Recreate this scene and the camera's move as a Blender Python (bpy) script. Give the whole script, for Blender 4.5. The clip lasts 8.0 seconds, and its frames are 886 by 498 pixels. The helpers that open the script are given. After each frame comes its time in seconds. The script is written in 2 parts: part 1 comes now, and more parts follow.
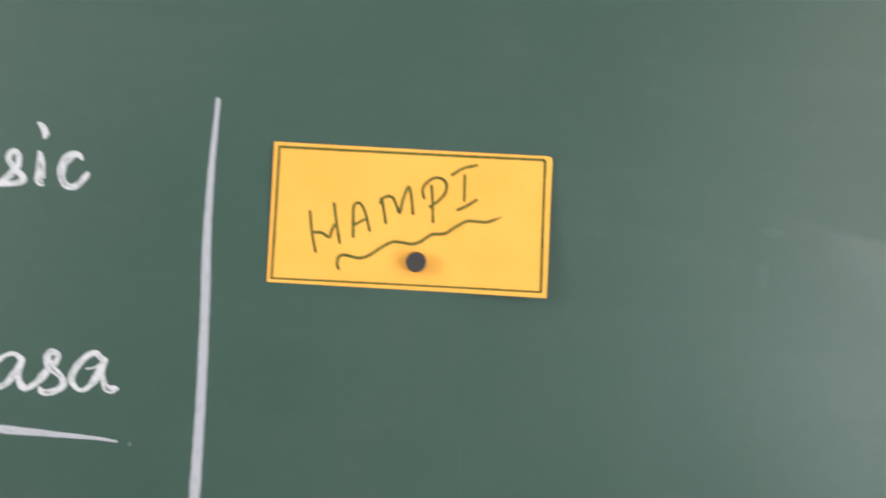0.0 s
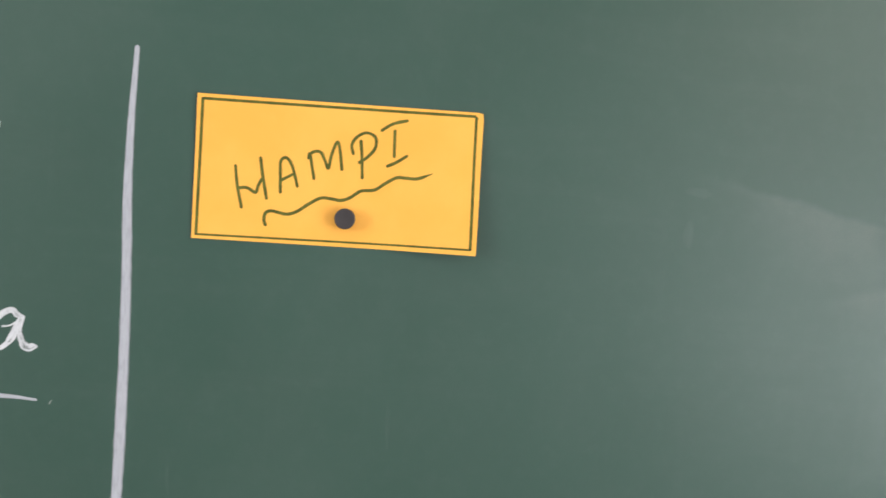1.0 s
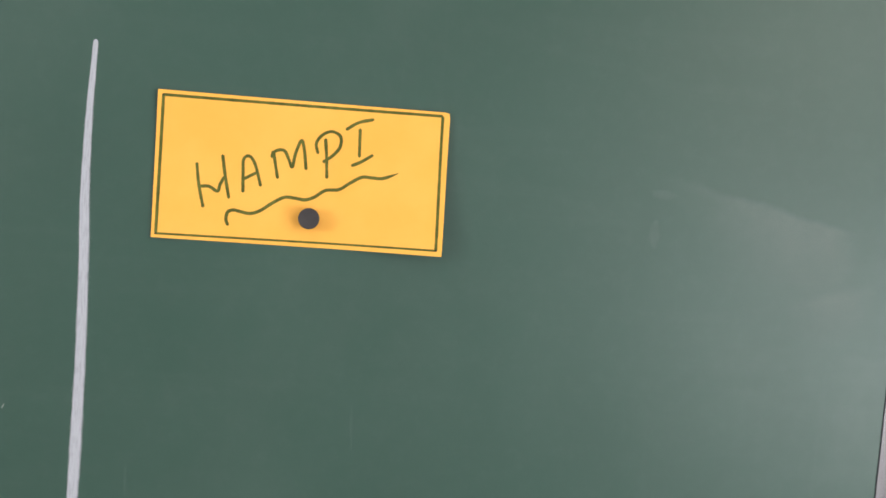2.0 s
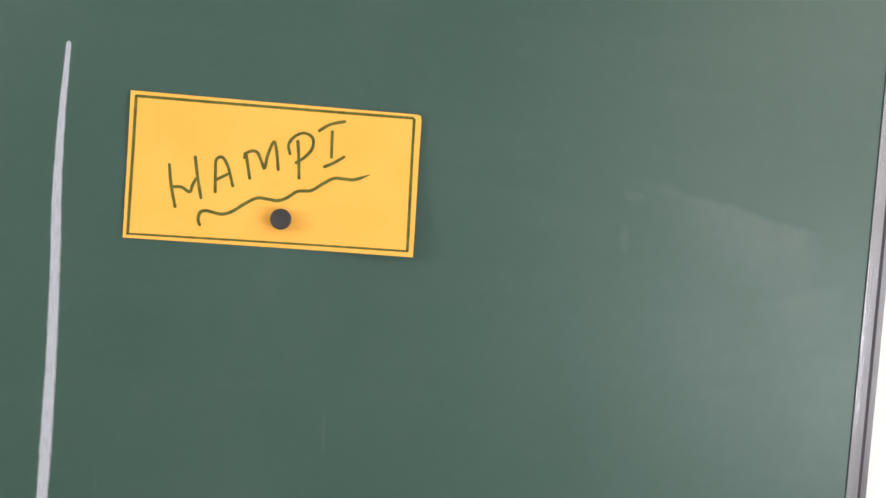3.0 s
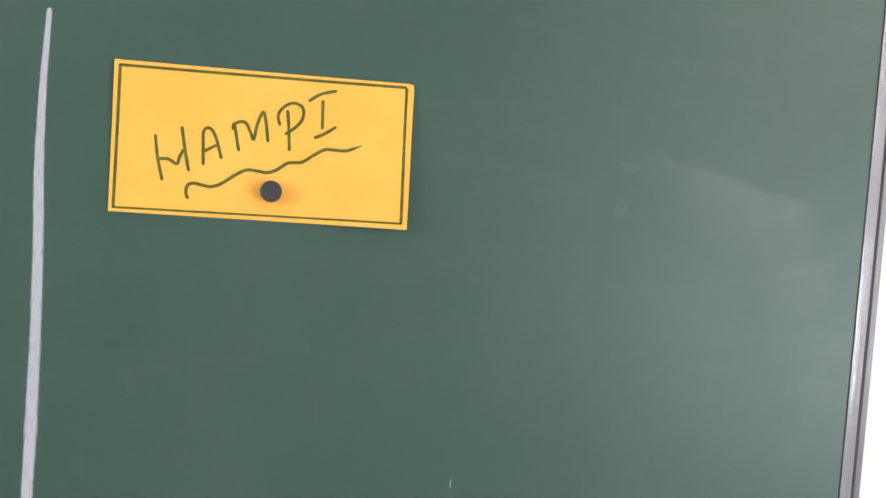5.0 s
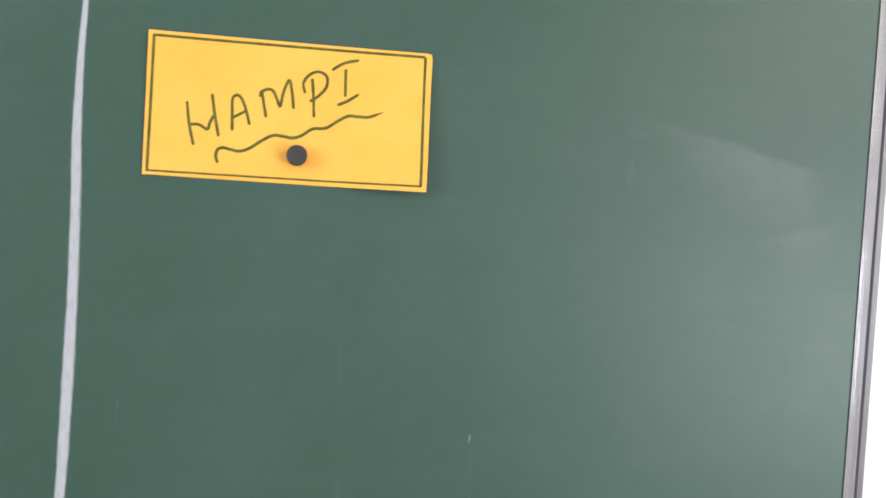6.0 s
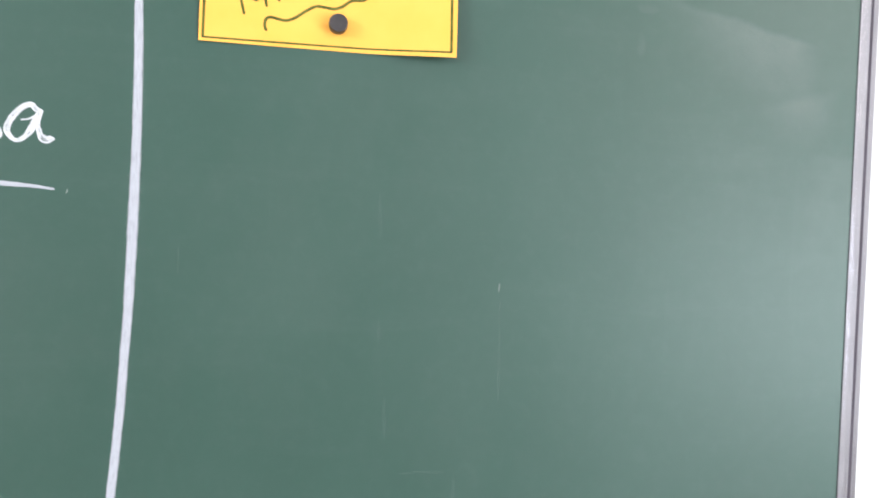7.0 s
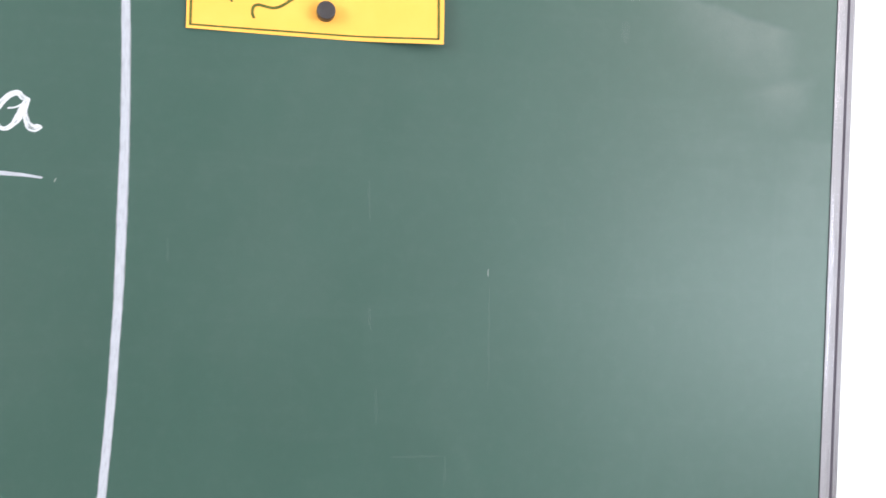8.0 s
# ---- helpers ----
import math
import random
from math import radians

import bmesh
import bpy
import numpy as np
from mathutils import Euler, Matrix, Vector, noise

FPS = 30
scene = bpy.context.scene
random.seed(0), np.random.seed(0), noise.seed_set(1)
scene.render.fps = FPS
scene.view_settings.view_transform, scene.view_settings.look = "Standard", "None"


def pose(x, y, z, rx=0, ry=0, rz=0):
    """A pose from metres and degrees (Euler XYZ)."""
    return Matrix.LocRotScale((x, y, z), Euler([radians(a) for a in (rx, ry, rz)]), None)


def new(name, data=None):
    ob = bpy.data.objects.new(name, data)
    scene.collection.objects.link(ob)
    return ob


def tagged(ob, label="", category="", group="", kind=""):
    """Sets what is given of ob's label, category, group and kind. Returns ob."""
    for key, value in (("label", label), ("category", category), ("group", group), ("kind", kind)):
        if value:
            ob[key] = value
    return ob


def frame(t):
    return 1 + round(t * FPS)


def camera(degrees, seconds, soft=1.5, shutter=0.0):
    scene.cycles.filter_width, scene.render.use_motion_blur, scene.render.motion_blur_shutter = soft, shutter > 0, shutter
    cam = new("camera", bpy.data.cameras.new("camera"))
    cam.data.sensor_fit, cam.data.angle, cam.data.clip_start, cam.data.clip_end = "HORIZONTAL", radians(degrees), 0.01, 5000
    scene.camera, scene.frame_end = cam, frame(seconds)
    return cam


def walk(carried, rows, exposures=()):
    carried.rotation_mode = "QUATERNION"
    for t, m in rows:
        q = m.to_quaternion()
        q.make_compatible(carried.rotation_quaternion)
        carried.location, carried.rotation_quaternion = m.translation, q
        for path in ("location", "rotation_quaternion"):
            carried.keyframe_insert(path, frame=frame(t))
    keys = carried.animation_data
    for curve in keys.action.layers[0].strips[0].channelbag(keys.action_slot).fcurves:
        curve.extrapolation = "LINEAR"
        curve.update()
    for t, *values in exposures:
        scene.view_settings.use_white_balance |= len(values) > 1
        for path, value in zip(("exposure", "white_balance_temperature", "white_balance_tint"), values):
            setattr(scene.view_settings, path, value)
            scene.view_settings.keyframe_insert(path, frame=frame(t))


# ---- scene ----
def aim(x, y, z, yaw, pitch, lean):
    """A pose by heading, tilt and lean about the lens's own axis, in degrees."""
    return pose(x, y, z, 90 + pitch, 0, yaw) @ pose(0, 0, 0, 0, 0, lean)


# ---- camera: hand-held at arm's length in front of the board ----
cam = camera(55.0, 8.0, soft=1.5, shutter=0.5)
PATH = [
    (0.0, aim(0.0053, -0.6140, 1.4626, -1.27, 0.81, 3.90)),
    (0.2, aim(0.0083, -0.6051, 1.4698, -2.97, -1.18, 4.17)),
    (0.5, aim(0.0105, -0.6017, 1.4752, -3.41, -3.84, 4.39)),
    (1.0, aim(0.0124, -0.6094, 1.4775, -5.56, -3.12, 4.48)),
    (1.5, aim(0.0063, -0.6038, 1.4717, -7.44, -2.69, 4.46)),
    (1.7, aim(0.0088, -0.6021, 1.4765, -7.61, -3.07, 4.63)),
    (2.8, aim(0.0234, -0.6128, 1.4697, -8.38, -1.57, 4.92)),
    (3.0, aim(0.0261, -0.6111, 1.4653, -8.46, -1.55, 4.76)),
    (3.5, aim(0.0311, -0.6049, 1.4681, -8.35, -2.60, 4.27)),
    (4.0, aim(0.0258, -0.6001, 1.4584, -9.08, -2.29, 3.98)),
    (4.2, aim(0.0278, -0.6000, 1.4622, -9.13, -2.76, 3.99)),
    (5.3, aim(0.0181, -0.5985, 1.4498, -9.89, -2.04, 4.46)),
    (5.5, aim(0.0211, -0.6000, 1.4483, -9.59, -2.04, 4.58)),
    (6.0, aim(0.0079, -0.6239, 1.4101, -9.42, -0.83, 4.00)),
    (6.2, aim(0.0015, -0.6394, 1.3792, -9.04, 0.84, 3.54)),
    (6.5, aim(-0.0097, -0.6561, 1.3308, -8.38, 1.63, 3.24)),
    (6.7, aim(-0.0170, -0.6574, 1.3050, -8.73, 0.54, 2.80)),
    (7.0, aim(-0.0197, -0.6768, 1.2854, -9.49, 0.31, 3.00)),
    (7.2, aim(-0.0161, -0.6742, 1.2814, -10.32, 0.17, 2.83)),
    (7.5, aim(-0.0089, -0.6754, 1.2811, -10.52, 0.07, 2.59)),
    (7.7, aim(-0.0146, -0.6766, 1.2853, -10.82, -0.39, 2.32)),
    (8.0, aim(-0.0305, -0.6805, 1.2738, -11.08, 0.33, 2.34)),
]
walk(cam, PATH, [
    (0.0, -0.19, 6500, 11), (0.4, -0.29, 6500, 11), (1.5, -0.28, 6500, 11), (3.0, -0.25, 6500, 10), (5.5, -0.22, 6450, 10), (6.0, -0.10, 6400, 9), (6.7, 0.19, 6230, 10), (7.2, 0.36, 6170, 11), (8.0, 0.33, 6160, 11)])

# ---- light: daylight through the classroom's windows ----
world = bpy.data.worlds.new("sky")
scene.world = world
world.use_nodes = True
wn = world.node_tree
sky = wn.nodes.new("ShaderNodeTexSky")
sky.sky_type, sky.sun_disc = "NISHITA", False
sky.sun_elevation, sky.sun_rotation = radians(48), radians(200)
wn.links.new(sky.outputs["Color"], wn.nodes["Background"].inputs["Color"])
wn.nodes["Background"].inputs["Strength"].default_value = 0.1


def window_light(name, m, width, height, power, colour):
    lamp = bpy.data.lights.new(name, "AREA")
    lamp.shape, lamp.size, lamp.size_y, lamp.energy, lamp.color = "RECTANGLE", width, height, power, colour
    new(name, lamp).matrix_world = m


# room: x from -3.4 to 1.35, the board's wall at y = 0.016, floor at 0
ROOM_W, ROOM_E, ROOM_S, WALL_Y, ROOM_H = -3.4, 1.35, -6.6, 0.016, 3.1
WIN_E = (-2.70, -0.75, 0.88, 1.52)      # y0, y1, z0, z1 of the opening
TRANSOM_E = (-2.70, -0.75, 1.84, 2.45)
WIN_W = (-3.7, -1.4, 0.95, 2.55)
DAY = (0.93, 0.98, 1.0)


def in_opening(x, span, turn):
    y0, y1, z0, z1 = span
    return pose(x, (y0 + y1) / 2, (z0 + z1) / 2, 90, 0, turn)


window_light("daylight_east", in_opening(ROOM_E + 0.08, WIN_E, 90), 1.85, 0.59, 36, DAY)
window_light("daylight_transom", in_opening(ROOM_E + 0.08, TRANSOM_E, 90), 1.85, 0.56, 22, (1.0, 0.91, 0.83))
# west window is unseen, added to fill the board from the left
window_light("fill_west", in_opening(ROOM_W - 0.08, WIN_W, -90), 2.2, 1.5, 130, (0.965, 0.985, 0.955))


# ---- materials ----
def material(name, colour, rough=0.6, metal=0.0, spec=0.5):
    m = bpy.data.materials.new(name)
    m.use_nodes = True
    b = m.node_tree.nodes["Principled BSDF"]
    b.inputs["Base Color"].default_value = (*colour, 1)
    b.inputs["Roughness"].default_value = rough
    b.inputs["Metallic"].default_value = metal
    b.inputs["Specular IOR Level"].default_value = spec
    return m, m.node_tree, b


class Nodes:
    """Short hand for a material's node tree."""

    def __init__(self, tree):
        self.t = tree

    def add(self, kind, **sockets):
        n = self.t.nodes.new(kind)
        for key, value in sockets.items():
            self.put(n.inputs[key.replace("_", " ")], value)
        return n

    def put(self, socket, value):
        if isinstance(value, bpy.types.NodeSocket):
            self.t.links.new(value, socket)
        else:
            socket.default_value = value

    def coords(self, scale=(1, 1, 1), turn=(0, 0, 0)):
        c = self.add("ShaderNodeTexCoord")
        m = self.add("ShaderNodeMapping", Vector=c.outputs["Object"], Scale=scale, Rotation=turn)
        return m.outputs["Vector"]

    def noise(self, vector, scale, detail=4.0, rough=0.55, warp=0.0):
        return self.add("ShaderNodeTexNoise", Vector=vector, Scale=scale, Detail=detail, Roughness=rough, Distortion=warp).outputs["Fac"]

    def ramp(self, value, a, b, to_a=0.0, to_b=1.0, smooth=True):
        n = self.add("ShaderNodeMapRange")
        n.interpolation_type = "SMOOTHSTEP" if smooth else "LINEAR"
        for i, v in enumerate((value, a, b, to_a, to_b)):
            self.put(n.inputs[i], v)
        return n.outputs[0]

    def sum(self, op, a, b=0.0, c=0.0):
        n = self.add("ShaderNodeMath")
        n.operation = op
        for i, v in enumerate((a, b, c)):
            self.put(n.inputs[i], v)
        return n.outputs[0]

    def mix(self, fac, a, b):
        n = self.add("ShaderNodeMix")
        n.data_type = "RGBA"
        self.put(n.inputs[0], fac)
        self.put(n.inputs[6], a if isinstance(a, bpy.types.NodeSocket) else (*a, 1))
        self.put(n.inputs[7], b if isinstance(b, bpy.types.NodeSocket) else (*b, 1))
        return n.outputs[2]

    def bump(self, height, strength, distance=0.001):
        return self.add("ShaderNodeBump", Height=height, Strength=strength, Distance=distance).outputs["Normal"]


def plaster_paint():
    m, t, b = material("white_wall_paint", (0.82, 0.81, 0.79), 0.75)
    k = Nodes(t)
    v = k.coords()
    blot = k.noise(v, 1.7, 5)
    k.put(b.inputs["Base Color"], k.mix(k.ramp(blot, 0.35, 0.7), (0.90, 0.895, 0.885), (0.87, 0.862, 0.85)))
    k.put(b.inputs["Normal"], k.bump(k.noise(v, 260, 3), 0.15, 0.0006))
    return m


def board_paint():
    """Dark green writing surface: worn matt enamel with a dusting of wiped chalk, some window glare painted in."""
    m, t, b = material("green_board_enamel", (0.035, 0.085, 0.062), 0.42)
    k = Nodes(t)
    v = k.coords()
    sep = k.add("ShaderNodeSeparateXYZ", Vector=v)
    x, z = sep.outputs["X"], sep.outputs["Z"]
    # enamel: slight unevenness at two scales
    base = k.mix(k.ramp(k.noise(v, 2.3, 3), 0.3, 0.7), (0.0262, 0.0662, 0.0512), (0.0317, 0.0757, 0.0600))
    # dust left by wiping: broad clouds, drawn-out strokes of the duster, fine grain
    cloud = k.ramp(k.noise(k.coords((1.0, 1.0, 0.8)), 3.4, 5, 0.6, 0.5), 0.42, 0.78)
    strokes = k.ramp(k.noise(k.coords((1.0, 1.0, 7.0), (0, radians(14), 0)), 4.0, 6, 0.6, 0.3), 0.48, 0.80)
    drips = k.ramp(k.noise(k.coords((60.0, 1.0, 2.2)), 1.6, 4, 0.55), 0.60, 0.82)
    grain = k.ramp(k.noise(v, 900, 2, 0.7), 0.3, 0.75, 0.75, 1.0)
    # where a damp cloth stopped: two patches with a crisp upper edge, fading downwards; the lowest patch paints window
    # glare
    wob = k.sum("MULTIPLY", k.sum("SUBTRACT", k.noise(v, 22, 4), 0.5), 0.016)
    xw, zw = k.sum("ADD", x, wob), k.sum("SUBTRACT", z, wob)

    def wiped(x0, z0, slope, crisp, drop, left, right, lean):
        """Dust, and painted glare for the lowest patch, under a sloping edge through (x0, z0); left and right: from
        where to where the patch grows and ends; lean of its sides.
        """
        under = k.sum("SUBTRACT", k.sum("MULTIPLY_ADD", k.sum("SUBTRACT", x, x0), slope, z0), zw)
        down = k.sum("MULTIPLY", k.ramp(under, 0.0, crisp), k.ramp(under, crisp, drop, 1.0, 0.0))
        slant = k.sum("MULTIPLY_ADD", under, -lean, xw)
        return k.sum("MULTIPLY", down, k.sum("MULTIPLY", k.ramp(slant, *left), k.ramp(xw, *right, 1.0, 0.0)))

    upper = wiped(0.404, 1.4885, -0.20, 0.008, 0.085, (0.235, 0.345), (0.390, 0.424), 0.75)
    middle = wiped(0.400, 1.4420, 0.28, 0.012, 0.060, (0.345, 0.385), (0.415, 0.440), 0.60)
    # window glare beside the rail, painted into the board's colour
    lower = wiped(0.430, 1.3935, 0.06, 0.010, 0.160, (0.402, 0.432), (0.50, 0.52), -0.10)
    patch = k.sum("ADD", upper, k.sum("MULTIPLY_ADD", middle, 0.62, k.sum("MULTIPLY", lower, 0.42)))
    patch = k.sum("MULTIPLY", patch, k.ramp(k.noise(v, 26, 4), 0.25, 0.7, 0.55, 1.0))
    dust_and_glare = k.sum("ADD", k.sum("MULTIPLY", cloud, 0.018), k.sum("MULTIPLY", strokes, 0.010))
    dust_and_glare = k.sum("ADD", dust_and_glare, k.sum("MULTIPLY", drips, 0.006))
    dust_and_glare = k.sum("ADD", dust_and_glare, k.sum("MULTIPLY", patch, 0.066))
    mottle = k.ramp(k.noise(v, 75, 5, 0.65), 0.42, 0.75)
    dust_and_glare = k.sum("ADD", dust_and_glare, k.sum("MULTIPLY", mottle, 0.007))
    dust_and_glare = k.sum("MULTIPLY", dust_and_glare, grain)
    k.put(b.inputs["Base Color"], k.mix(dust_and_glare, base, (0.81, 0.745, 0.785)))
    k.put(b.inputs["Roughness"], k.sum("ADD", k.ramp(cloud, 0, 1, 0.405, 0.455), k.sum("MULTIPLY", dust_and_glare, 0.9)))
    k.put(b.inputs["Normal"], k.bump(k.noise(v, 700, 3), 0.10, 0.0003))
    return m


def chalk(name, cover, colour, low=0.22, high=0.58, hollow=0.0):
    """Chalk that skips the board's grain: streaks along the stroke, crumbled edges. UV: metres along, 0 to 1 across."""
    m, t, b = material(name, colour, 0.95, 0, 0.1)
    k = Nodes(t)
    uv = k.add("ShaderNodeUVMap").outputs["UV"]
    sep = k.add("ShaderNodeSeparateXYZ", Vector=uv)
    across = k.sum("ABSOLUTE", k.sum("SUBTRACT", k.sum("MULTIPLY", sep.outputs["Y"], 2.0), 1.0))
    flow = k.add("ShaderNodeMapping", Vector=uv, Scale=(60, 5, 1)).outputs["Vector"]
    streak = k.noise(flow, 1.6, 4, 0.6)
    fine = k.noise(k.coords(), 1500, 2, 0.7)
    body = k.sum("ADD", k.sum("MULTIPLY_ADD", streak, 0.55, 0.10), k.sum("MULTIPLY", fine, 0.25))
    rim = k.ramp(across, 0.55, 1.0, 0.0, 0.45)
    worn = k.ramp(k.noise(k.coords(), 120, 3), 0.40, 0.70)
    core = k.sum("MULTIPLY", k.ramp(across, 0.05, 0.75, hollow, 0.0), worn)
    fac = k.ramp(k.sum("SUBTRACT", k.sum("SUBTRACT", body, rim), core), low, high, 0.0, cover)
    k.put(b.inputs["Base Color"], k.mix(streak, tuple(c * 0.9 for c in colour), colour))
    out = t.nodes["Material Output"]
    clear = k.add("ShaderNodeBsdfTransparent")
    mixed = k.add("ShaderNodeMixShader", Fac=fac)
    t.links.new(clear.outputs[0], mixed.inputs[1])
    t.links.new(b.outputs[0], mixed.inputs[2])
    t.links.new(mixed.outputs[0], out.inputs["Surface"])
    return m


def card_paper():
    m, t, b = material("yellow_card_paper", (0.90, 0.50, 0.08), 0.8, 0, 0.25)
    k = Nodes(t)
    v = k.coords()
    k.put(b.inputs["Base Color"], k.mix(k.ramp(k.noise(v, 22, 4), 0.3, 0.72), (0.92, 0.450, 0.088), (0.90, 0.420, 0.073)))
    k.put(b.inputs["Normal"], k.bump(k.noise(v, 1800, 3), 0.12, 0.0002))
    return m


def felt_ink():
    m, t, b = material("olive_felt_pen", (0.10, 0.10, 0.022), 0.7, 0, 0.2)
    k = Nodes(t)
    f = k.ramp(k.noise(k.coords(), 150, 3), 0.3, 0.7)
    k.put(b.inputs["Base Color"], k.mix(f, (0.072, 0.081, 0.016), (0.130, 0.132, 0.026)))
    return m


def aluminium():
    """Drawn along its length: fine upright lines that draw reflections out sideways only."""
    m, t, b = material("drawn_aluminium", (0.62, 0.60, 0.65), 0.2, 1.0)
    k = Nodes(t)
    coarse = k.noise(k.coords((700, 700, 3)), 1.0, 4, 0.6)
    fine = k.noise(k.coords((2600, 2600, 7)), 1.0, 3, 0.6)
    k.put(b.inputs["Roughness"], k.ramp(coarse, 0.25, 0.75, 0.07, 0.13))
    blot = k.ramp(k.noise(k.coords(), 9, 4), 0.35, 0.7)
    k.put(b.inputs["Base Color"], k.mix(blot, (0.475, 0.455, 0.51), (0.56, 0.535, 0.595)))
    k.put(b.inputs["Normal"], k.bump(k.sum("MULTIPLY_ADD", fine, 0.6, coarse), 0.115, 0.0004))
    return m


def magnet_plastic():
    m, t, b = material("black_magnet", (0.022, 0.021, 0.030), 0.5)
    k = Nodes(t)
    v = k.coords()
    k.put(b.inputs["Roughness"], k.ramp(k.noise(v, 300, 3), 0.3, 0.7, 0.42, 0.6))
    k.put(b.inputs["Base Color"], k.mix(k.noise(v, 240, 4), (0.022, 0.018, 0.020), (0.044, 0.036, 0.040)))
    return m


def terrazzo():
    m, t, b = material("grey_terrazzo", (0.34, 0.32, 0.30), 0.45)
    k = Nodes(t)
    v = k.coords()
    k.put(b.inputs["Base Color"], k.mix(k.ramp(k.noise(v, 70, 5), 0.4, 0.6), (0.28, 0.27, 0.25), (0.42, 0.40, 0.37)))
    return m


def ruler_wood():
    m, t, b = material("orange_varnished_wood", (0.80, 0.36, 0.03), 0.4)
    k = Nodes(t)
    f = k.noise(k.coords((4, 60, 60)), 2.0, 5, 0.6, 0.4)
    k.put(b.inputs["Base Color"], k.mix(k.ramp(f, 0.3, 0.7), (0.84, 0.40, 0.035), (0.74, 0.32, 0.025)))
    return m


def window_enamel():
    m, t, b = material("white_window_enamel", (0.78, 0.78, 0.76), 0.4)
    k = Nodes(t)
    k.put(b.inputs["Base Color"], k.mix(k.noise(k.coords(), 8, 4), (0.74, 0.74, 0.72), (0.81, 0.81, 0.79)))
    return m


WALL, BOARD, PAPER, INK, METAL = plaster_paint(), board_paint(), card_paper(), felt_ink(), aluminium()
MAGNET, FLOOR, WOOD, ENAMEL = magnet_plastic(), terrazzo(), ruler_wood(), window_enamel()
GROOVE = material("dark_groove", (0.17, 0.15, 0.18), 0.8, 0.0, 0.2)[0]
# near-black colour standing in for shade between panel and rail
GAP_SHADE = material("black_gap_shade", (0.03, 0.03, 0.035), 0.7)[0]
INK_DAB = material("pooled_felt_pen", (0.030, 0.034, 0.010), 0.6, 0, 0.3)[0]
PENCIL = material("brown_pen", (0.16, 0.05, 0.01), 0.8)[0]
CHALK_BRIGHT = chalk("white_chalk", 0.83, (0.75, 0.745, 0.80), 0.03, 0.56, 0.26)
CHALK_SIDE = chalk("side_of_chalk", 0.62, (0.70, 0.69, 0.785), -0.04, 0.58)
CHALK_FAINT = chalk("faint_chalk", 0.42, (0.80, 0.80, 0.78))
CHALK_GHOST = chalk("wiped_chalk", 0.034, (0.78, 0.77, 0.80), 0.0, 0.9)


# ---- mesh helpers ----
def mesh_of(name, verts, faces, mat, smooth=False):
    me = bpy.data.meshes.new(name)
    me.from_pydata(verts, [], faces)
    me.validate()
    me.materials.append(mat)
    if smooth:
        me.polygons.foreach_set("use_smooth", [True] * len(me.polygons))
    return me


def part(name, me, parent=None, label=""):
    ob = new(name, me)
    if parent is not None:
        ob.parent = parent
    return tagged(ob, label)


def slab(name, x0, x1, y0, y1, z0, z1, mat, bevel=0.0):
    bm = bmesh.new()
    bmesh.ops.create_cube(bm, size=1)
    bmesh.ops.scale(bm, vec=(x1 - x0, y1 - y0, z1 - z0), verts=bm.verts)
    bmesh.ops.translate(bm, vec=((x0 + x1) / 2, (y0 + y1) / 2, (z0 + z1) / 2), verts=bm.verts)
    if bevel:
        bmesh.ops.bevel(bm, geom=bm.edges[:], offset=bevel, segments=2, affect="EDGES", profile=0.5)
    me = bpy.data.meshes.new(name)
    bm.to_mesh(me)
    bm.free()
    me.materials.append(mat)
    return me


def wall_with_openings(name, x0, x1, y0, y1, z0, z1, holes, mat):
    """A wall across x0..x1 with rectangular holes (y0, y1, z0, z1) cut through, one mesh of butted blocks."""
    ys = sorted({y0, y1, *(h[0] for h in holes), *(h[1] for h in holes)})
    zs = sorted({z0, z1, *(h[2] for h in holes), *(h[3] for h in holes)})
    solid = lambda i, j: 0 <= i < len(ys) - 1 and 0 <= j < len(zs) - 1 and not any(
        h[0] <= ys[i] and ys[i + 1] <= h[1] and h[2] <= zs[j] and zs[j + 1] <= h[3] for h in holes)
    verts, faces, index = [], [], {}

    def v(x, y, z):
        return index.setdefault((x, y, z), len(index))
    for i in range(len(ys) - 1):
        for j in range(len(zs) - 1):
            if not solid(i, j):
                continue
            a, b, c, d = (ys[i], zs[j]), (ys[i + 1], zs[j]), (ys[i + 1], zs[j + 1]), (ys[i], zs[j + 1])
            faces.append([v(x1, *p) for p in (a, b, c, d)])
            faces.append([v(x0, *p) for p in (d, c, b, a)])
            for p, q, ii, jj in ((a, b, i, j - 1), (b, c, i + 1, j), (c, d, i, j + 1), (d, a, i - 1, j)):
                if not solid(ii, jj):
                    faces.append([v(x0, *p), v(x0, *q), v(x1, *q), v(x1, *p)])
    return mesh_of(name, list(index), faces, mat)


def glide(points, step=0.0006):
    """A smooth line through a few control points, at even steps; a third number widens or narrows the stroke there."""
    pts = [Vector((p[0], p[1], p[2] if len(p) > 2 else 1.0)) for p in points]
    pts = [pts[0] * 2 - pts[1], *pts, pts[-1] * 2 - pts[-2]]
    out = []
    for a, b, c, d in zip(pts, pts[1:], pts[2:], pts[3:]):
        n = max(2, int((c - b).xy.length / step))
        for i in range(n):
            t = i / n
            out.append(0.5 * (2 * b + (c - a) * t + (2 * a - 5 * b + 4 * c - d) * t * t + (3 * b - a - 3 * c + d) * t ** 3))
    return out + [pts[-2]]


def stroke(name, points, width, mat, surface, height=0.00025, wobble=0.06, seed=0, taper=(0, 0), press=0.0, blunt=1.0):
    """A drawn line of some width that lies on a surface y = surface(x, z), with rounded ends; UV: metres along, 0 to 1 across.
    taper: lengths over which it thins out at its start and end; press: how much the width swells on the way."""
    line = glide(points)
    swell = [p.z for p in line]
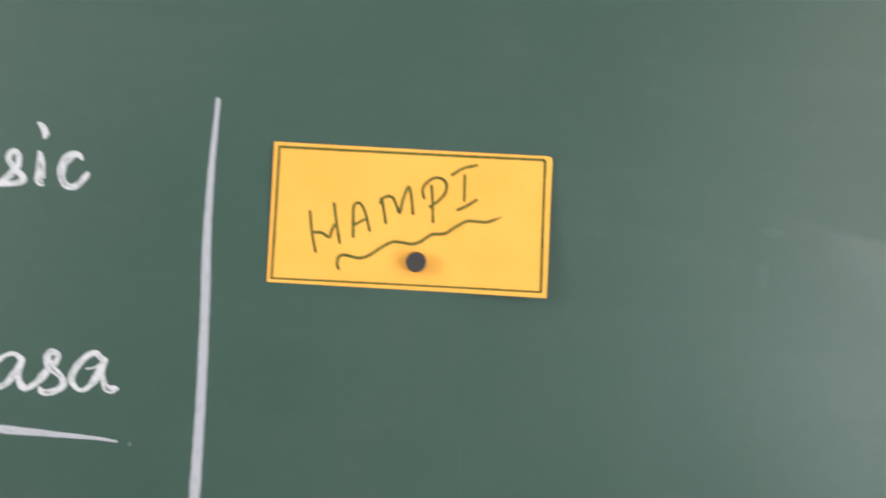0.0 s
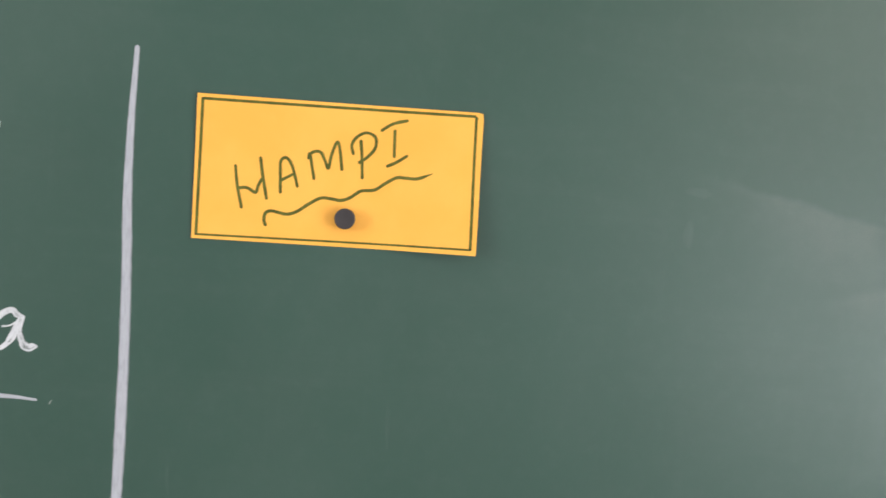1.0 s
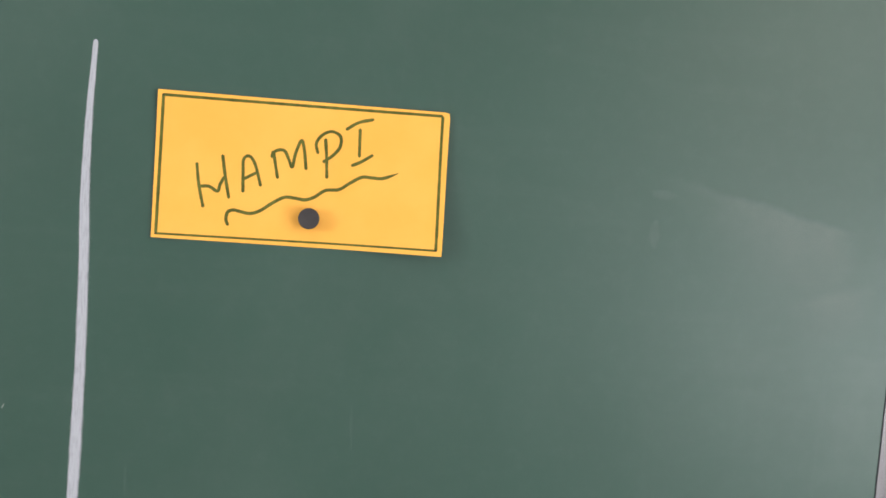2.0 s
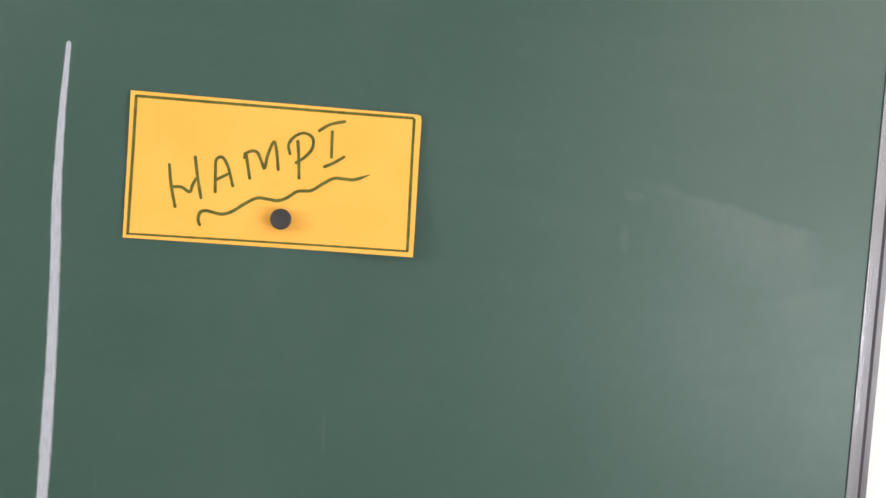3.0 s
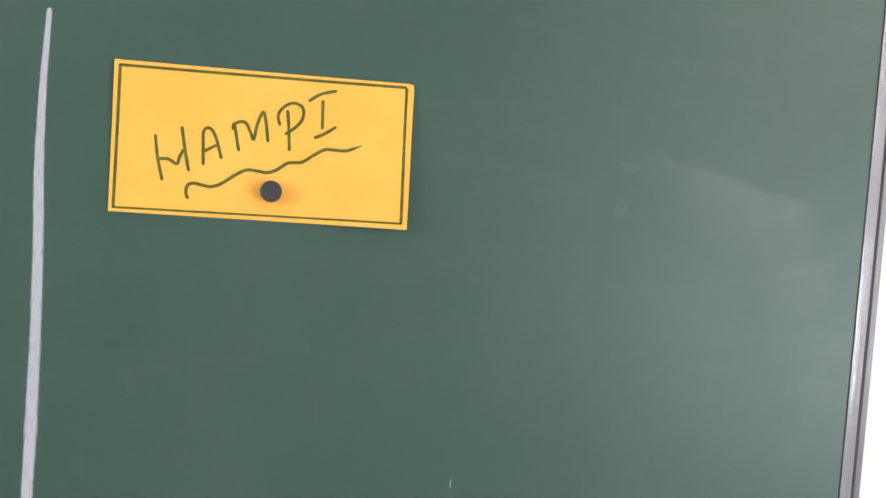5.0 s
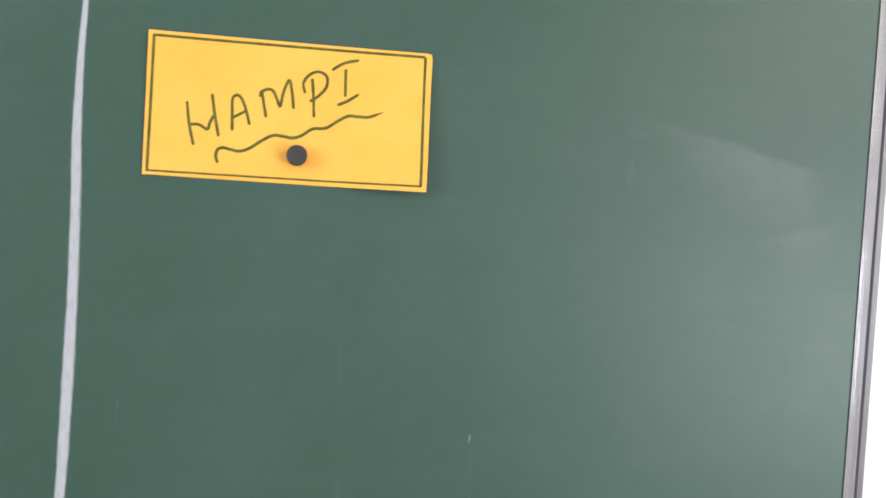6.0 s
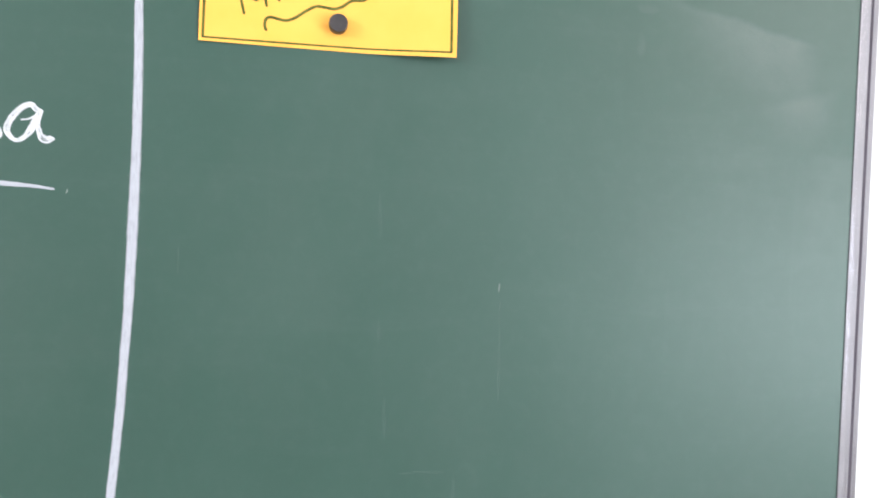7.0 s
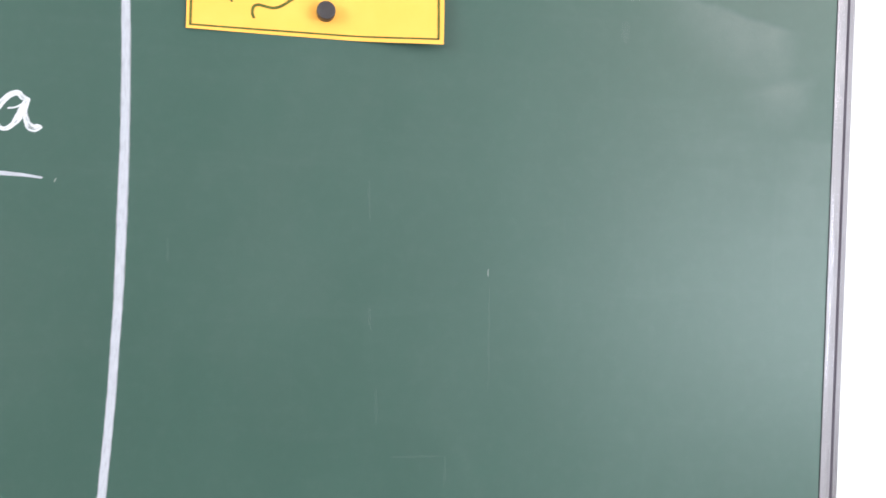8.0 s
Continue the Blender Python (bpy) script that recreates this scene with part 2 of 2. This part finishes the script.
    line = [Vector((p.x, p.y, 0)) for p in line]
    along = [0.0]
    for a, b in zip(line, line[1:]):
        along.append(along[-1] + (b - a).length)
    total, rows = along[-1], 7
    verts, faces, uvs = [], [], []
    for i, p in enumerate(line):
        t = (line[min(i + 1, len(line) - 1)] - line[max(i - 1, 0)]).normalized()
        side = Vector((-t.y, t.x, 0))
        s = along[i]
        w = width * (1 + wobble * 2 * (noise.noise((s * 160, seed * 7.3, 0)) + 0.6 * noise.noise((s * 600, seed * 3.1, 5))))
        w *= swell[i] * (1 + press * noise.noise((s * 55, seed * 5.7, 2)))
        for gap, thin, least in ((s, taper[0], 0.5), (total - s, taper[1], 0.22)):
            if thin and gap < thin:
                w *= least + (1 - least) * (gap / thin)
            r = w / 2 * blunt
            if gap < r:
                w *= math.sqrt(max(0.02, 1 - ((r - gap) / r) ** 2))
        for j in range(rows):
            f = j / (rows - 1) * 2 - 1
            cut = (1 - blunt) * w * 0.45 * f * (max(0, 1 - s / w) - max(0, 1 - (total - s) / w))
            q = p + side * (w / 2 * f) + t * cut
            lift = height * (1 - 0.9 * f * f)
            verts.append((q.x, surface(q.x, q.y) - 0.00008 - lift, q.y))
            uvs.append((s, j / (rows - 1)))
    for i in range(len(line) - 1):
        for j in range(rows - 1):
            a = i * rows + j
            faces.append((a, a + 1, a + rows + 1, a + rows))
    me = bpy.data.meshes.new(name)
    me.from_pydata(verts, [], faces)
    layer = me.uv_layers.new(name="UVMap")
    for loop in me.loops:
        layer.data[loop.index].uv = uvs[loop.vertex_index]
    me.materials.append(mat)
    me.polygons.foreach_set("use_smooth", [True] * len(me.polygons))
    return me


def on_board(x, z):
    return 0.0


# ---- the room ----
THICK = 0.23
tagged(new("floor", slab("floor", ROOM_W - THICK, ROOM_E + THICK, ROOM_S - THICK, WALL_Y + THICK, -0.2, 0, FLOOR)),
       "grey terrazzo classroom floor", "floor", kind="structure")
tagged(new("ceiling", slab("ceiling", ROOM_W - THICK, ROOM_E + THICK, ROOM_S - THICK, WALL_Y + THICK, ROOM_H, ROOM_H + 0.2, WALL)),
       "plain white painted ceiling", "ceiling", kind="structure")
tagged(new("wall_north", slab("wall_north", ROOM_W - THICK, ROOM_E + THICK, WALL_Y, WALL_Y + THICK, 0, ROOM_H, WALL)),
       "bright white painted wall behind the chalkboard", "wall", kind="structure")
tagged(new("wall_south", slab("wall_south", ROOM_W - THICK, ROOM_E + THICK, ROOM_S - THICK, ROOM_S, 0, ROOM_H, WALL)),
       "plain white painted wall", "wall", kind="structure")
tagged(new("wall_east", wall_with_openings("wall_east", ROOM_E, ROOM_E + THICK, ROOM_S, WALL_Y, 0, ROOM_H, [WIN_E, TRANSOM_E], WALL)),
       "white painted wall with a wide window opening", "wall", kind="structure")
tagged(new("wall_west", wall_with_openings("wall_west", ROOM_W - THICK, ROOM_W, ROOM_S, WALL_Y, 0, ROOM_H, [WIN_W], WALL)),
       "unseen white painted wall with an added window opening", "wall", kind="structure")


def window(name, x, span, lights):
    """A plain window frame in an opening of a side wall, divided into lights."""
    y0, y1, z0, z1 = span
    thing = tagged(new(name), "white enamelled window frame in the wall", "window", kind="structure")
    d, w = 0.05, 0.05
    for n, a in (("window_frame", (y0, y0 + w, z0, z1)), ("window_frame", (y1 - w, y1, z0, z1)),
                 ("window_frame", (y0 + w, y1 - w, z0, z0 + w)), ("window_frame", (y0 + w, y1 - w, z1 - w, z1))):
        part(n, slab(n, x - d / 2, x + d / 2, *a, ENAMEL, 0.004), thing)
    for i in range(1, lights):
        y = y0 + (y1 - y0) * i / lights
        part("mullion", slab("mullion", x - d / 2, x + d / 2, y - w / 2, y + w / 2, z0 + w, z1 - w, ENAMEL, 0.004), thing)


window("window_1", ROOM_E + 0.16, WIN_E, 3)
window("window_2", ROOM_E + 0.16, TRANSOM_E, 3)
# frame for the added west opening, never in view
window("window_3", ROOM_W - 0.16, WIN_W, 2)

# ---- the chalkboard: enamelled panel in a drawn aluminium frame ----
BX0, BX1, BZ0, BZ1 = -1.95, 0.4545, 0.90, 2.10
chalkboard = tagged(new("chalkboard"), "dark green chalkboard in a slim aluminium frame on the wall", "chalkboard")
part("writing_surface", slab("writing_surface", BX0, BX1, 0.0, 0.012, BZ0, BZ1, BOARD), chalkboard, "dark green enamel dusty with wiped chalk")

# section of the frame: distance out from the panel's edge, and depth towards the room
RAIL = [(-0.0010, 0.0), (-0.0010, -0.0007), (-0.0009, -0.00092), (0.0013, -0.00132), (0.0036, -0.00176), (0.0056, -0.00216), (0.0070, -0.00246), (0.0074, -0.00225),
        (0.0077, -0.0018), (0.0077, 0.012), (0.0004, 0.012), (0.0004, 0.0)]
LIP = [(0.0116, 0.012), (0.0116, -0.0005), (0.0155, -0.00140), (0.0158, -0.0013), (0.0158, 0.012)]
SLOT = [(0.0077, 0.011), (0.0077, 0.0008), (0.0110, 0.0008), (0.0113, -0.0006), (0.0116, -0.0006), (0.0116, 0.011)]
# dark strip drawn where the gap at the rail lies in shade
SEAM = [(-0.0010, 0.0), (-0.0010, -0.0005), (-0.0015, -0.0005), (-0.0015, 0.0)]


def extrusion(name, section, edge, mat):
    """A mitred length of the frame along one edge of the panel."""
    verts, faces, n = [], [], len(section)
    for end in (0, 1):
        for out, y in section:
            x0, x1, z0, z1 = BX0 - out, BX1 + out, BZ0 - out, BZ1 + out
            verts.append({"right": (x1, y, (z0, z1)[end]), "left": (x0, y, (z1, z0)[end]),
                          "top": ((x1, x0)[end], y, z1), "bottom": ((x0, x1)[end], y, z0)}[edge])
    for i in range(n):
        j = (i + 1) % n
        faces.append((i, j, n + j, n + i))
    faces += [tuple(range(n))[::-1], tuple(range(n, 2 * n))]
    me = mesh_of(name, verts, faces, mat)
    bm = bmesh.new()
    bm.from_mesh(me)
    bmesh.ops.recalc_face_normals(bm, faces=bm.faces)
    bm.to_mesh(me)
    bm.free()
    me.polygons.foreach_set("use_smooth", [True] * len(me.polygons))
    me.set_sharp_from_angle(angle=radians(5))
    return me


for edge in ("right", "left", "top", "bottom"):
    rail = part("frame_rail", extrusion("frame_rail", RAIL, edge, METAL), chalkboard, "rounded drawn aluminium rail")
    part("groove", extrusion("groove", SLOT, edge, GROOVE), rail, "dark groove between rail and lip")
    part("seam", extrusion("seam", SEAM, edge, GAP_SHADE), rail, "thin dark strip standing for the shaded gap beside the rail")
    part("lip", extrusion("lip", LIP, edge, METAL), rail, "narrow outer aluminium lip")
part("chalk_ledge", slab("chalk_ledge", BX0, BX1, -0.062, -0.009, BZ0 - 0.014, BZ0 - 0.010, METAL, 0.001), chalkboard, "shallow aluminium chalk ledge")


# ---- chalk on the board ----
def chalk_thing(name, label, category, lines, mat, width, seed, group="", **how):
    thing = tagged(new(name), label, category, group)
    for i, (piece, pts, *share) in enumerate(lines):
        part(piece, stroke(piece, pts, width * (share[0] if share else 1), mat, on_board, seed=seed + i, **how), thing)
    return thing


line = [(-0.1496, 1.5690), (-0.1500, 1.5510), (-0.1507, 1.5284), (-0.1509, 1.5020), (-0.1505, 1.4656), (-0.1489, 1.4300),
        (-0.1475, 1.3880, 1.02), (-0.1466, 1.3453, 1.08), (-0.1463, 1.3024, 1.15), (-0.1462, 1.2594, 1.12), (-0.1464, 1.2251, 1.06), (-0.1474, 1.1908),
        (-0.1483, 1.1565), (-0.1499, 1.1222), (-0.1519, 1.0871), (-0.1543, 1.0500), (-0.1568, 1.0150)]
tagged(new("chalk_line", stroke("chalk_line", line, 0.0081, CHALK_SIDE, on_board, seed=1, taper=(0.12, 0.03), wobble=0.02)),
       "long upright pale grey chalk line dividing the board", "chalk line")
bar = [(-0.3355, 1.3254), (-0.3114, 1.3246), (-0.2872, 1.3222), (-0.2631, 1.3213), (-0.2389, 1.3205), (-0.2188, 1.3198), (-0.2034, 1.3184)]
tagged(new("chalk_underline", stroke("chalk_underline", bar, 0.0098, CHALK_SIDE, on_board, seed=2, taper=(0.0, 0.11), wobble=0.03)),
       "white chalk underline tapering to a point", "chalk line")

WORDS = "chalk handwriting on the board"
chalk_thing("chalk_word", "white chalk handwriting, the letters sic", "handwriting", [
    ("letter_s", [(-0.3165, 1.4910), (-0.3062, 1.4942), (-0.2970, 1.4993), (-0.2892, 1.5084), (-0.2878, 1.5154), (-0.2901, 1.5201), (-0.2937, 1.5190),
                  (-0.2949, 1.5141), (-0.2908, 1.5083), (-0.2843, 1.5026), (-0.2849, 1.4989), (-0.2928, 1.4967), (-0.3027, 1.4956)]),
    ("letter_i", [(-0.2733, 1.5217, 0.6), (-0.2722, 1.5145, 0.95), (-0.2719, 1.5064, 1.3), (-0.2717, 1.5000, 1.15), (-0.2688, 1.4988, 0.7)], 1.2),
    ("letter_i_dot", [(-0.2757, 1.5423, 0.45), (-0.2717, 1.5377, 1.05), (-0.2692, 1.5314, 1.45)], 1.1),
    ("letter_c", [(-0.2434, 1.5170, 0.55), (-0.2452, 1.5206, 0.7), (-0.2502, 1.5204, 1.1), (-0.2556, 1.5146, 1.5), (-0.2572, 1.5066, 1.35), (-0.2550, 1.5002, 1.1),
                  (-0.2498, 1.4972, 1.1), (-0.2442, 1.4999, 0.95), (-0.2396, 1.5060, 0.8), (-0.2386, 1.5092, 0.6)]),
], CHALK_BRIGHT, 0.0053, 11, WORDS, wobble=0.11, press=0.7, blunt=0.35)
chalk_thing("chalk_word", "white chalk handwriting, the letters asa", "handwriting", [
    ("letter_a", [(-0.2748, 1.3724), (-0.2814, 1.3761), (-0.2891, 1.3728), (-0.2976, 1.3629), (-0.2986, 1.3548), (-0.2927, 1.3516), (-0.2849, 1.3545),
                  (-0.2784, 1.3642), (-0.2750, 1.3721), (-0.2767, 1.3623), (-0.2745, 1.3544), (-0.2703, 1.3518)]),
    ("letter_s", [(-0.2703, 1.3518), (-0.2634, 1.3567), (-0.2565, 1.3657), (-0.2506, 1.3729), (-0.2502, 1.3778), (-0.2547, 1.3791), (-0.2572, 1.3749),
                  (-0.2547, 1.3686), (-0.2470, 1.3623), (-0.2445, 1.3564), (-0.2494, 1.3520), (-0.2573, 1.3499), (-0.2622, 1.3520)]),
    ("letter_a", [(-0.2176, 1.3756), (-0.2204, 1.3780), (-0.2234, 1.3804), (-0.2296, 1.3775), (-0.2370, 1.3682), (-0.2391, 1.3600), (-0.2343, 1.3538), (-0.2287, 1.3542),
                  (-0.2227, 1.3611), (-0.2187, 1.3710), (-0.2162, 1.3760), (-0.2175, 1.3663), (-0.2152, 1.3575), (-0.2110, 1.3550), (-0.2064, 1.3573)]),
    ("stray_stroke", [(-0.2300, 1.3686), (-0.2245, 1.3695), (-0.2196, 1.3725)], 0.36),
], CHALK_BRIGHT, 0.0055, 31, WORDS, wobble=0.11, press=0.6, blunt=0.35)
tagged(new("chalk_mark", stroke("chalk_mark", [(-0.1955, 1.3156), (-0.1948, 1.3170), (-0.1939, 1.3190)], 0.0012, CHALK_FAINT, on_board, seed=51)),
       "tiny stray chalk fleck beside the underline", "chalk mark", "stray chalk flecks")
tagged(new("chalk_mark", stroke("chalk_mark", [(0.1416, 1.2635), (0.1413, 1.2600), (0.1414, 1.2565)], 0.0010, CHALK_FAINT, on_board, seed=52)),
       "tiny upright stray chalk fleck on bare board", "chalk mark", "stray chalk flecks")

# remains of writing that was wiped off
for i, (pts, wide) in enumerate([
        ([(0.0402, 1.3305), (0.0413, 1.3120), (0.0427, 1.2938)], 0.0034),
        ([(0.0442, 1.2305), (0.0452, 1.2200), (0.0467, 1.2095)], 0.0036),
        ([(0.0515, 1.1673), (0.0529, 1.1520), (0.0540, 1.1345)], 0.0036),
        ([(0.1115, 1.1090), (0.1118, 1.0950), (0.1114, 1.0807)], 0.0034),
        ([(0.0677, 1.1083), (0.0880, 1.1090), (0.1085, 1.1092)], 0.0030),
        ([(0.1430, 1.2540), (0.1440, 1.2100), (0.1455, 1.1640)], 0.0022),
        ([(-0.1126, 1.2790), (-0.1121, 1.2680), (-0.1114, 1.2560)], 0.0034),
        ([(0.2480, 1.5002), (0.2570, 1.4992), (0.2680, 1.4990)], 0.0110),
        ([(0.2530, 1.4790), (0.2528, 1.4690), (0.2540, 1.4580)], 0.0120)]):
    tagged(new("chalk_smear", stroke("chalk_smear", pts, wide, CHALK_GHOST, on_board, height=0.00006, seed=120 + i, taper=(0.01, 0.01), wobble=0.2)),
           "barely visible grey trace of wiped-off chalk", "chalk smear", "traces of wiped chalk")

# ---- the yellow card under its magnet ----
CARD = [(-0.1068, 1.5398), (0.0933, 1.5431), (0.0942, 1.4413), (-0.1054, 1.4392)]  # corners from the top left, clockwise


def ease(f):
    f = min(1, max(0, f))
    return f * f * (3 - 2 * f)


def card_front(x, z):
    """Depth of the card's face: flat where the magnet holds it, its lower right corner curling off the board."""
    u, v = (x + 0.1062) / 0.2003, (z - 1.4400) / 0.1012
    curl = 0.0125 * ease((u - 0.60) / 0.50) * (1 - 0.85 * ease(v))
    left = 0.0012 * ease((0.30 - u) / 0.35)
    top = 0.0010 * ease((v - 0.5) / 0.5)
    return -(0.0007 + curl + left + top)


def card_mesh(nx=48, nz=24, thick=0.0004, corner=0.0022):
    a, b, c, d = (Vector(p) for p in CARD)
    verts, faces = [], []
    for back in (0, 1):
        for j in range(nz + 1):
            for i in range(nx + 1):
                u, v = i / nx, j / nz
                p = (d.lerp(c, u)).lerp(a.lerp(b, u), v)
                # the worn, rounded upper right corner
                fx, fz = (b.x - p.x) / corner, (b.y - p.y) / corner
                if fx < 1 and fz < 1:
                    q = Vector((1 - fx, 1 - fz))
                    if q.length > 1:
                        q.normalize()
                        p = Vector((b.x - (1 - q.x) * corner, b.y - (1 - q.y) * corner))
                verts.append((p.x, card_front(p.x, p.y) + back * thick, p.y))
    w, n = nx + 1, (nx + 1) * (nz + 1)
    for j in range(nz):
        for i in range(nx):
            q = [j * w + i, j * w + i + 1, (j + 1) * w + i + 1, (j + 1) * w + i]
            faces += [tuple(q), tuple(k + n for k in reversed(q))]
    rim = [*range(nx), *(j * w + nx for j in range(nz)), *(nz * w + i for i in range(nx, 0, -1)), *(j * w for j in range(nz, 0, -1))]
    for p, q in zip(rim, rim[1:] + rim[:1]):
        faces.append((q, p, p + n, q + n))
    me = mesh_of("paper", verts, faces, PAPER, True)
    me.set_sharp_from_angle(angle=radians(40))
    return me


card = tagged(new("name_card"), "yellow paper card hand-lettered HAMPI, pinned by a magnet", "card")
part("paper", card_mesh(), card)
PEN = 0.0022
RING = [(-0.1030, 1.5364), (0.0881, 1.5402), (0.0899, 1.4453), (-0.1023, 1.4421)]
for i in range(4):
    p, q = RING[i], RING[(i + 1) % 4]
    way = [(p[0] + (q[0] - p[0]) * f / 6, p[1] + (q[1] - p[1]) * f / 6) for f in range(7)]
    part("border_line", stroke("border_line", way, (0.0020, 0.0021, 0.0015, 0.0021)[i], INK, card_front, 0.00008, 0.05, 60 + i), card, "olive felt-pen border line")
for p, w in ((RING[2], 0.0034), (RING[3], 0.0027), (RING[0], 0.0026)):
    dab = [(p[0] - 0.0004, p[1] + 0.0008), p, (p[0] + 0.0003, p[1] - 0.0006)]
    part("ink_dab", stroke("ink_dab", dab, w, INK_DAB, card_front, 0.00012, 0.05, 66), card, "dark felt-pen dab at a corner")
LETTERS = {
    "letter_h": [[(-0.0784, 1.4929), (-0.0760, 1.4777), (-0.0721, 1.4622)], [(-0.0616, 1.4997), (-0.0588, 1.4849), (-0.0553, 1.4697)],
                 [(-0.0756, 1.4766), (-0.0693, 1.4771), (-0.0634, 1.4743), (-0.0619, 1.4789), (-0.0594, 1.4848)]],
    "letter_a": [[(-0.0462, 1.4747), (-0.0470, 1.4878), (-0.0472, 1.4978), (-0.0432, 1.5001), (-0.0390, 1.4942), (-0.0344, 1.4799)],
                 [(-0.0467, 1.4839), (-0.0380, 1.4893)]],
    "letter_m": [[(-0.0284, 1.5002), (-0.0275, 1.5045), (-0.0254, 1.4954), (-0.0233, 1.4862)],
                 [(-0.0275, 1.5045), (-0.0234, 1.5064), (-0.0196, 1.5056), (-0.0165, 1.5000), (-0.0140, 1.4953), (-0.0123, 1.5050),
                  (-0.0090, 1.5141), (-0.0067, 1.5086), (-0.0043, 1.4940)]],
    "letter_p": [[(0.0074, 1.5172), (0.0089, 1.5060), (0.0104, 1.4893)],
                 [(0.0031, 1.5059), (0.0014, 1.5132), (0.0053, 1.5194), (0.0117, 1.5223), (0.0177, 1.5193), (0.0178, 1.5119), (0.0128, 1.5052), (0.0065, 1.5004)]],
    "letter_i": [[(0.0209, 1.5243), (0.0294, 1.5301), (0.0402, 1.5334)], [(0.0309, 1.5263), (0.0318, 1.5060)],
                 [(0.0264, 1.4996), (0.0332, 1.5030), (0.0415, 1.5088)]],
}
seed = 70
for name, lines in LETTERS.items():
    letter = tagged(new(name), "hand-drawn olive felt-pen capital letter")
    letter.parent = card
    for pts in lines:
        seed += 1
        part("pen_stroke", stroke("pen_stroke", pts, PEN, INK, card_front, 0.00008, 0.07, seed), letter)
wave = [(-0.0546, 1.4511), (-0.0563, 1.4553), (-0.0555, 1.4604), (-0.0518, 1.4622), (-0.0465, 1.4614), (-0.0404, 1.4607), (-0.0337, 1.4632),
        (-0.0257, 1.4692), (-0.0179, 1.4738), (-0.0107, 1.4739), (-0.0037, 1.4733), (0.0027, 1.4757), (0.0101, 1.4810), (0.0194, 1.4825),
        (0.0272, 1.4879), (0.0347, 1.4924), (0.0418, 1.4926), (0.0496, 1.4929), (0.0600, 1.4973)]
part("wavy_underline", stroke("wavy_underline", wave, 0.0023, INK, card_front, 0.00008, 0.05, 90, taper=(0, 0.008)), card, "wavy olive felt-pen underline")


def turned(name, section, centre, mat, steps=48):
    """A body turned about an axis that points into the room; section: radius and depth from the wall outwards."""
    verts, faces, n = [], [], len(section)
    for i in range(steps):
        a = math.tau * i / steps
        for r, d in section:
            verts.append((centre[0] + r * math.cos(a), centre[1] - d, centre[2] + r * math.sin(a)))
    for i in range(steps):
        j = (i + 1) % steps
        for k in range(n - 1):
            faces.append((i * n + k, i * n + k + 1, j * n + k + 1, j * n + k))
    me = mesh_of(name, verts, faces, mat, True)
    bm = bmesh.new()
    bm.from_mesh(me)
    bmesh.ops.remove_doubles(bm, verts=bm.verts, dist=1e-6)
    bmesh.ops.recalc_face_normals(bm, faces=bm.faces)
    bm.to_mesh(me)
    bm.free()
    me.polygons.foreach_set("use_smooth", [True] * len(me.polygons))
    me.set_sharp_from_angle(angle=radians(40))
    return me


MAG = (0.0002, -0.0010, 1.4606)
magnet = tagged(new("magnet"), "small round black button magnet on the yellow card", "magnet")
part("magnet_body", turned("magnet_body", [(0.0, 0.0), (0.0069, 0.0), (0.0072, 0.0003), (0.0072, 0.0014), (0.0070, 0.0016), (0.0, 0.0016)], MAG, MAGNET), magnet)
part("magnet_cap", turned("magnet_cap", [(0.0, 0.0016), (0.0071, 0.0017), (0.0073, 0.0020), (0.0073, 0.0083), (0.0071, 0.0089), (0.0066, 0.0092), (0.0060, 0.0091), (0.0, 0.0090)], MAG, MAGNET), magnet)

# ---- the wooden ruler, laid on the chalk ledge ----
def ruler_blade(half, wide, thick, corner, mat):
    """A flat lath with rounded corners and softened edges, its length along x."""
    bm = bmesh.new()
    ring = []
    for cx, cy, a0 in ((half - corner, wide - corner, 0), (corner - half, wide - corner, 90), (corner - half, corner - wide, 180), (half - corner, corner - wide, 270)):
        for i in range(5):
            a = radians(a0 + 22.5 * i)
            ring.append(bm.verts.new((cx + corner * math.cos(a), cy + corner * math.sin(a), 0)))
    face = bm.faces.new(ring)
    top = bmesh.ops.extrude_face_region(bm, geom=[face])
    bmesh.ops.translate(bm, vec=(0, 0, thick), verts=[g for g in top["geom"] if isinstance(g, bmesh.types.BMVert)])
    bmesh.ops.recalc_face_normals(bm, faces=bm.faces)
    rims = [e for e in bm.edges if abs(e.verts[0].co.z - e.verts[1].co.z) < 1e-6]
    bmesh.ops.bevel(bm, geom=rims, offset=0.0007, segments=2, affect="EDGES", profile=0.5)
    me = bpy.data.meshes.new("blade")
    bm.to_mesh(me)
    bm.free()
    me.materials.append(mat)
    return me


ruler = tagged(new("ruler"), "orange varnished wooden ruler lying on the chalk ledge", "ruler")
ruler.location = (-0.52, -0.042, BZ0 - 0.010)
part("blade", ruler_blade(0.30, 0.0165, 0.005, 0.003, WOOD), ruler)
# two rows of unreadable pen marks across the blade, and two shorter ones between them
for x0, x1, y in ((0.262, 0.288, -0.0110), (0.278, 0.287, -0.0050), (0.268, 0.275, 0.0000), (0.276, 0.285, 0.0055), (0.264, 0.287, 0.0110)):
    part("pen_mark", slab("pen_mark", x0, x1, y - 0.0016, y + 0.0016, 0.005, 0.0051, PENCIL), ruler, "thin brown pen marks")
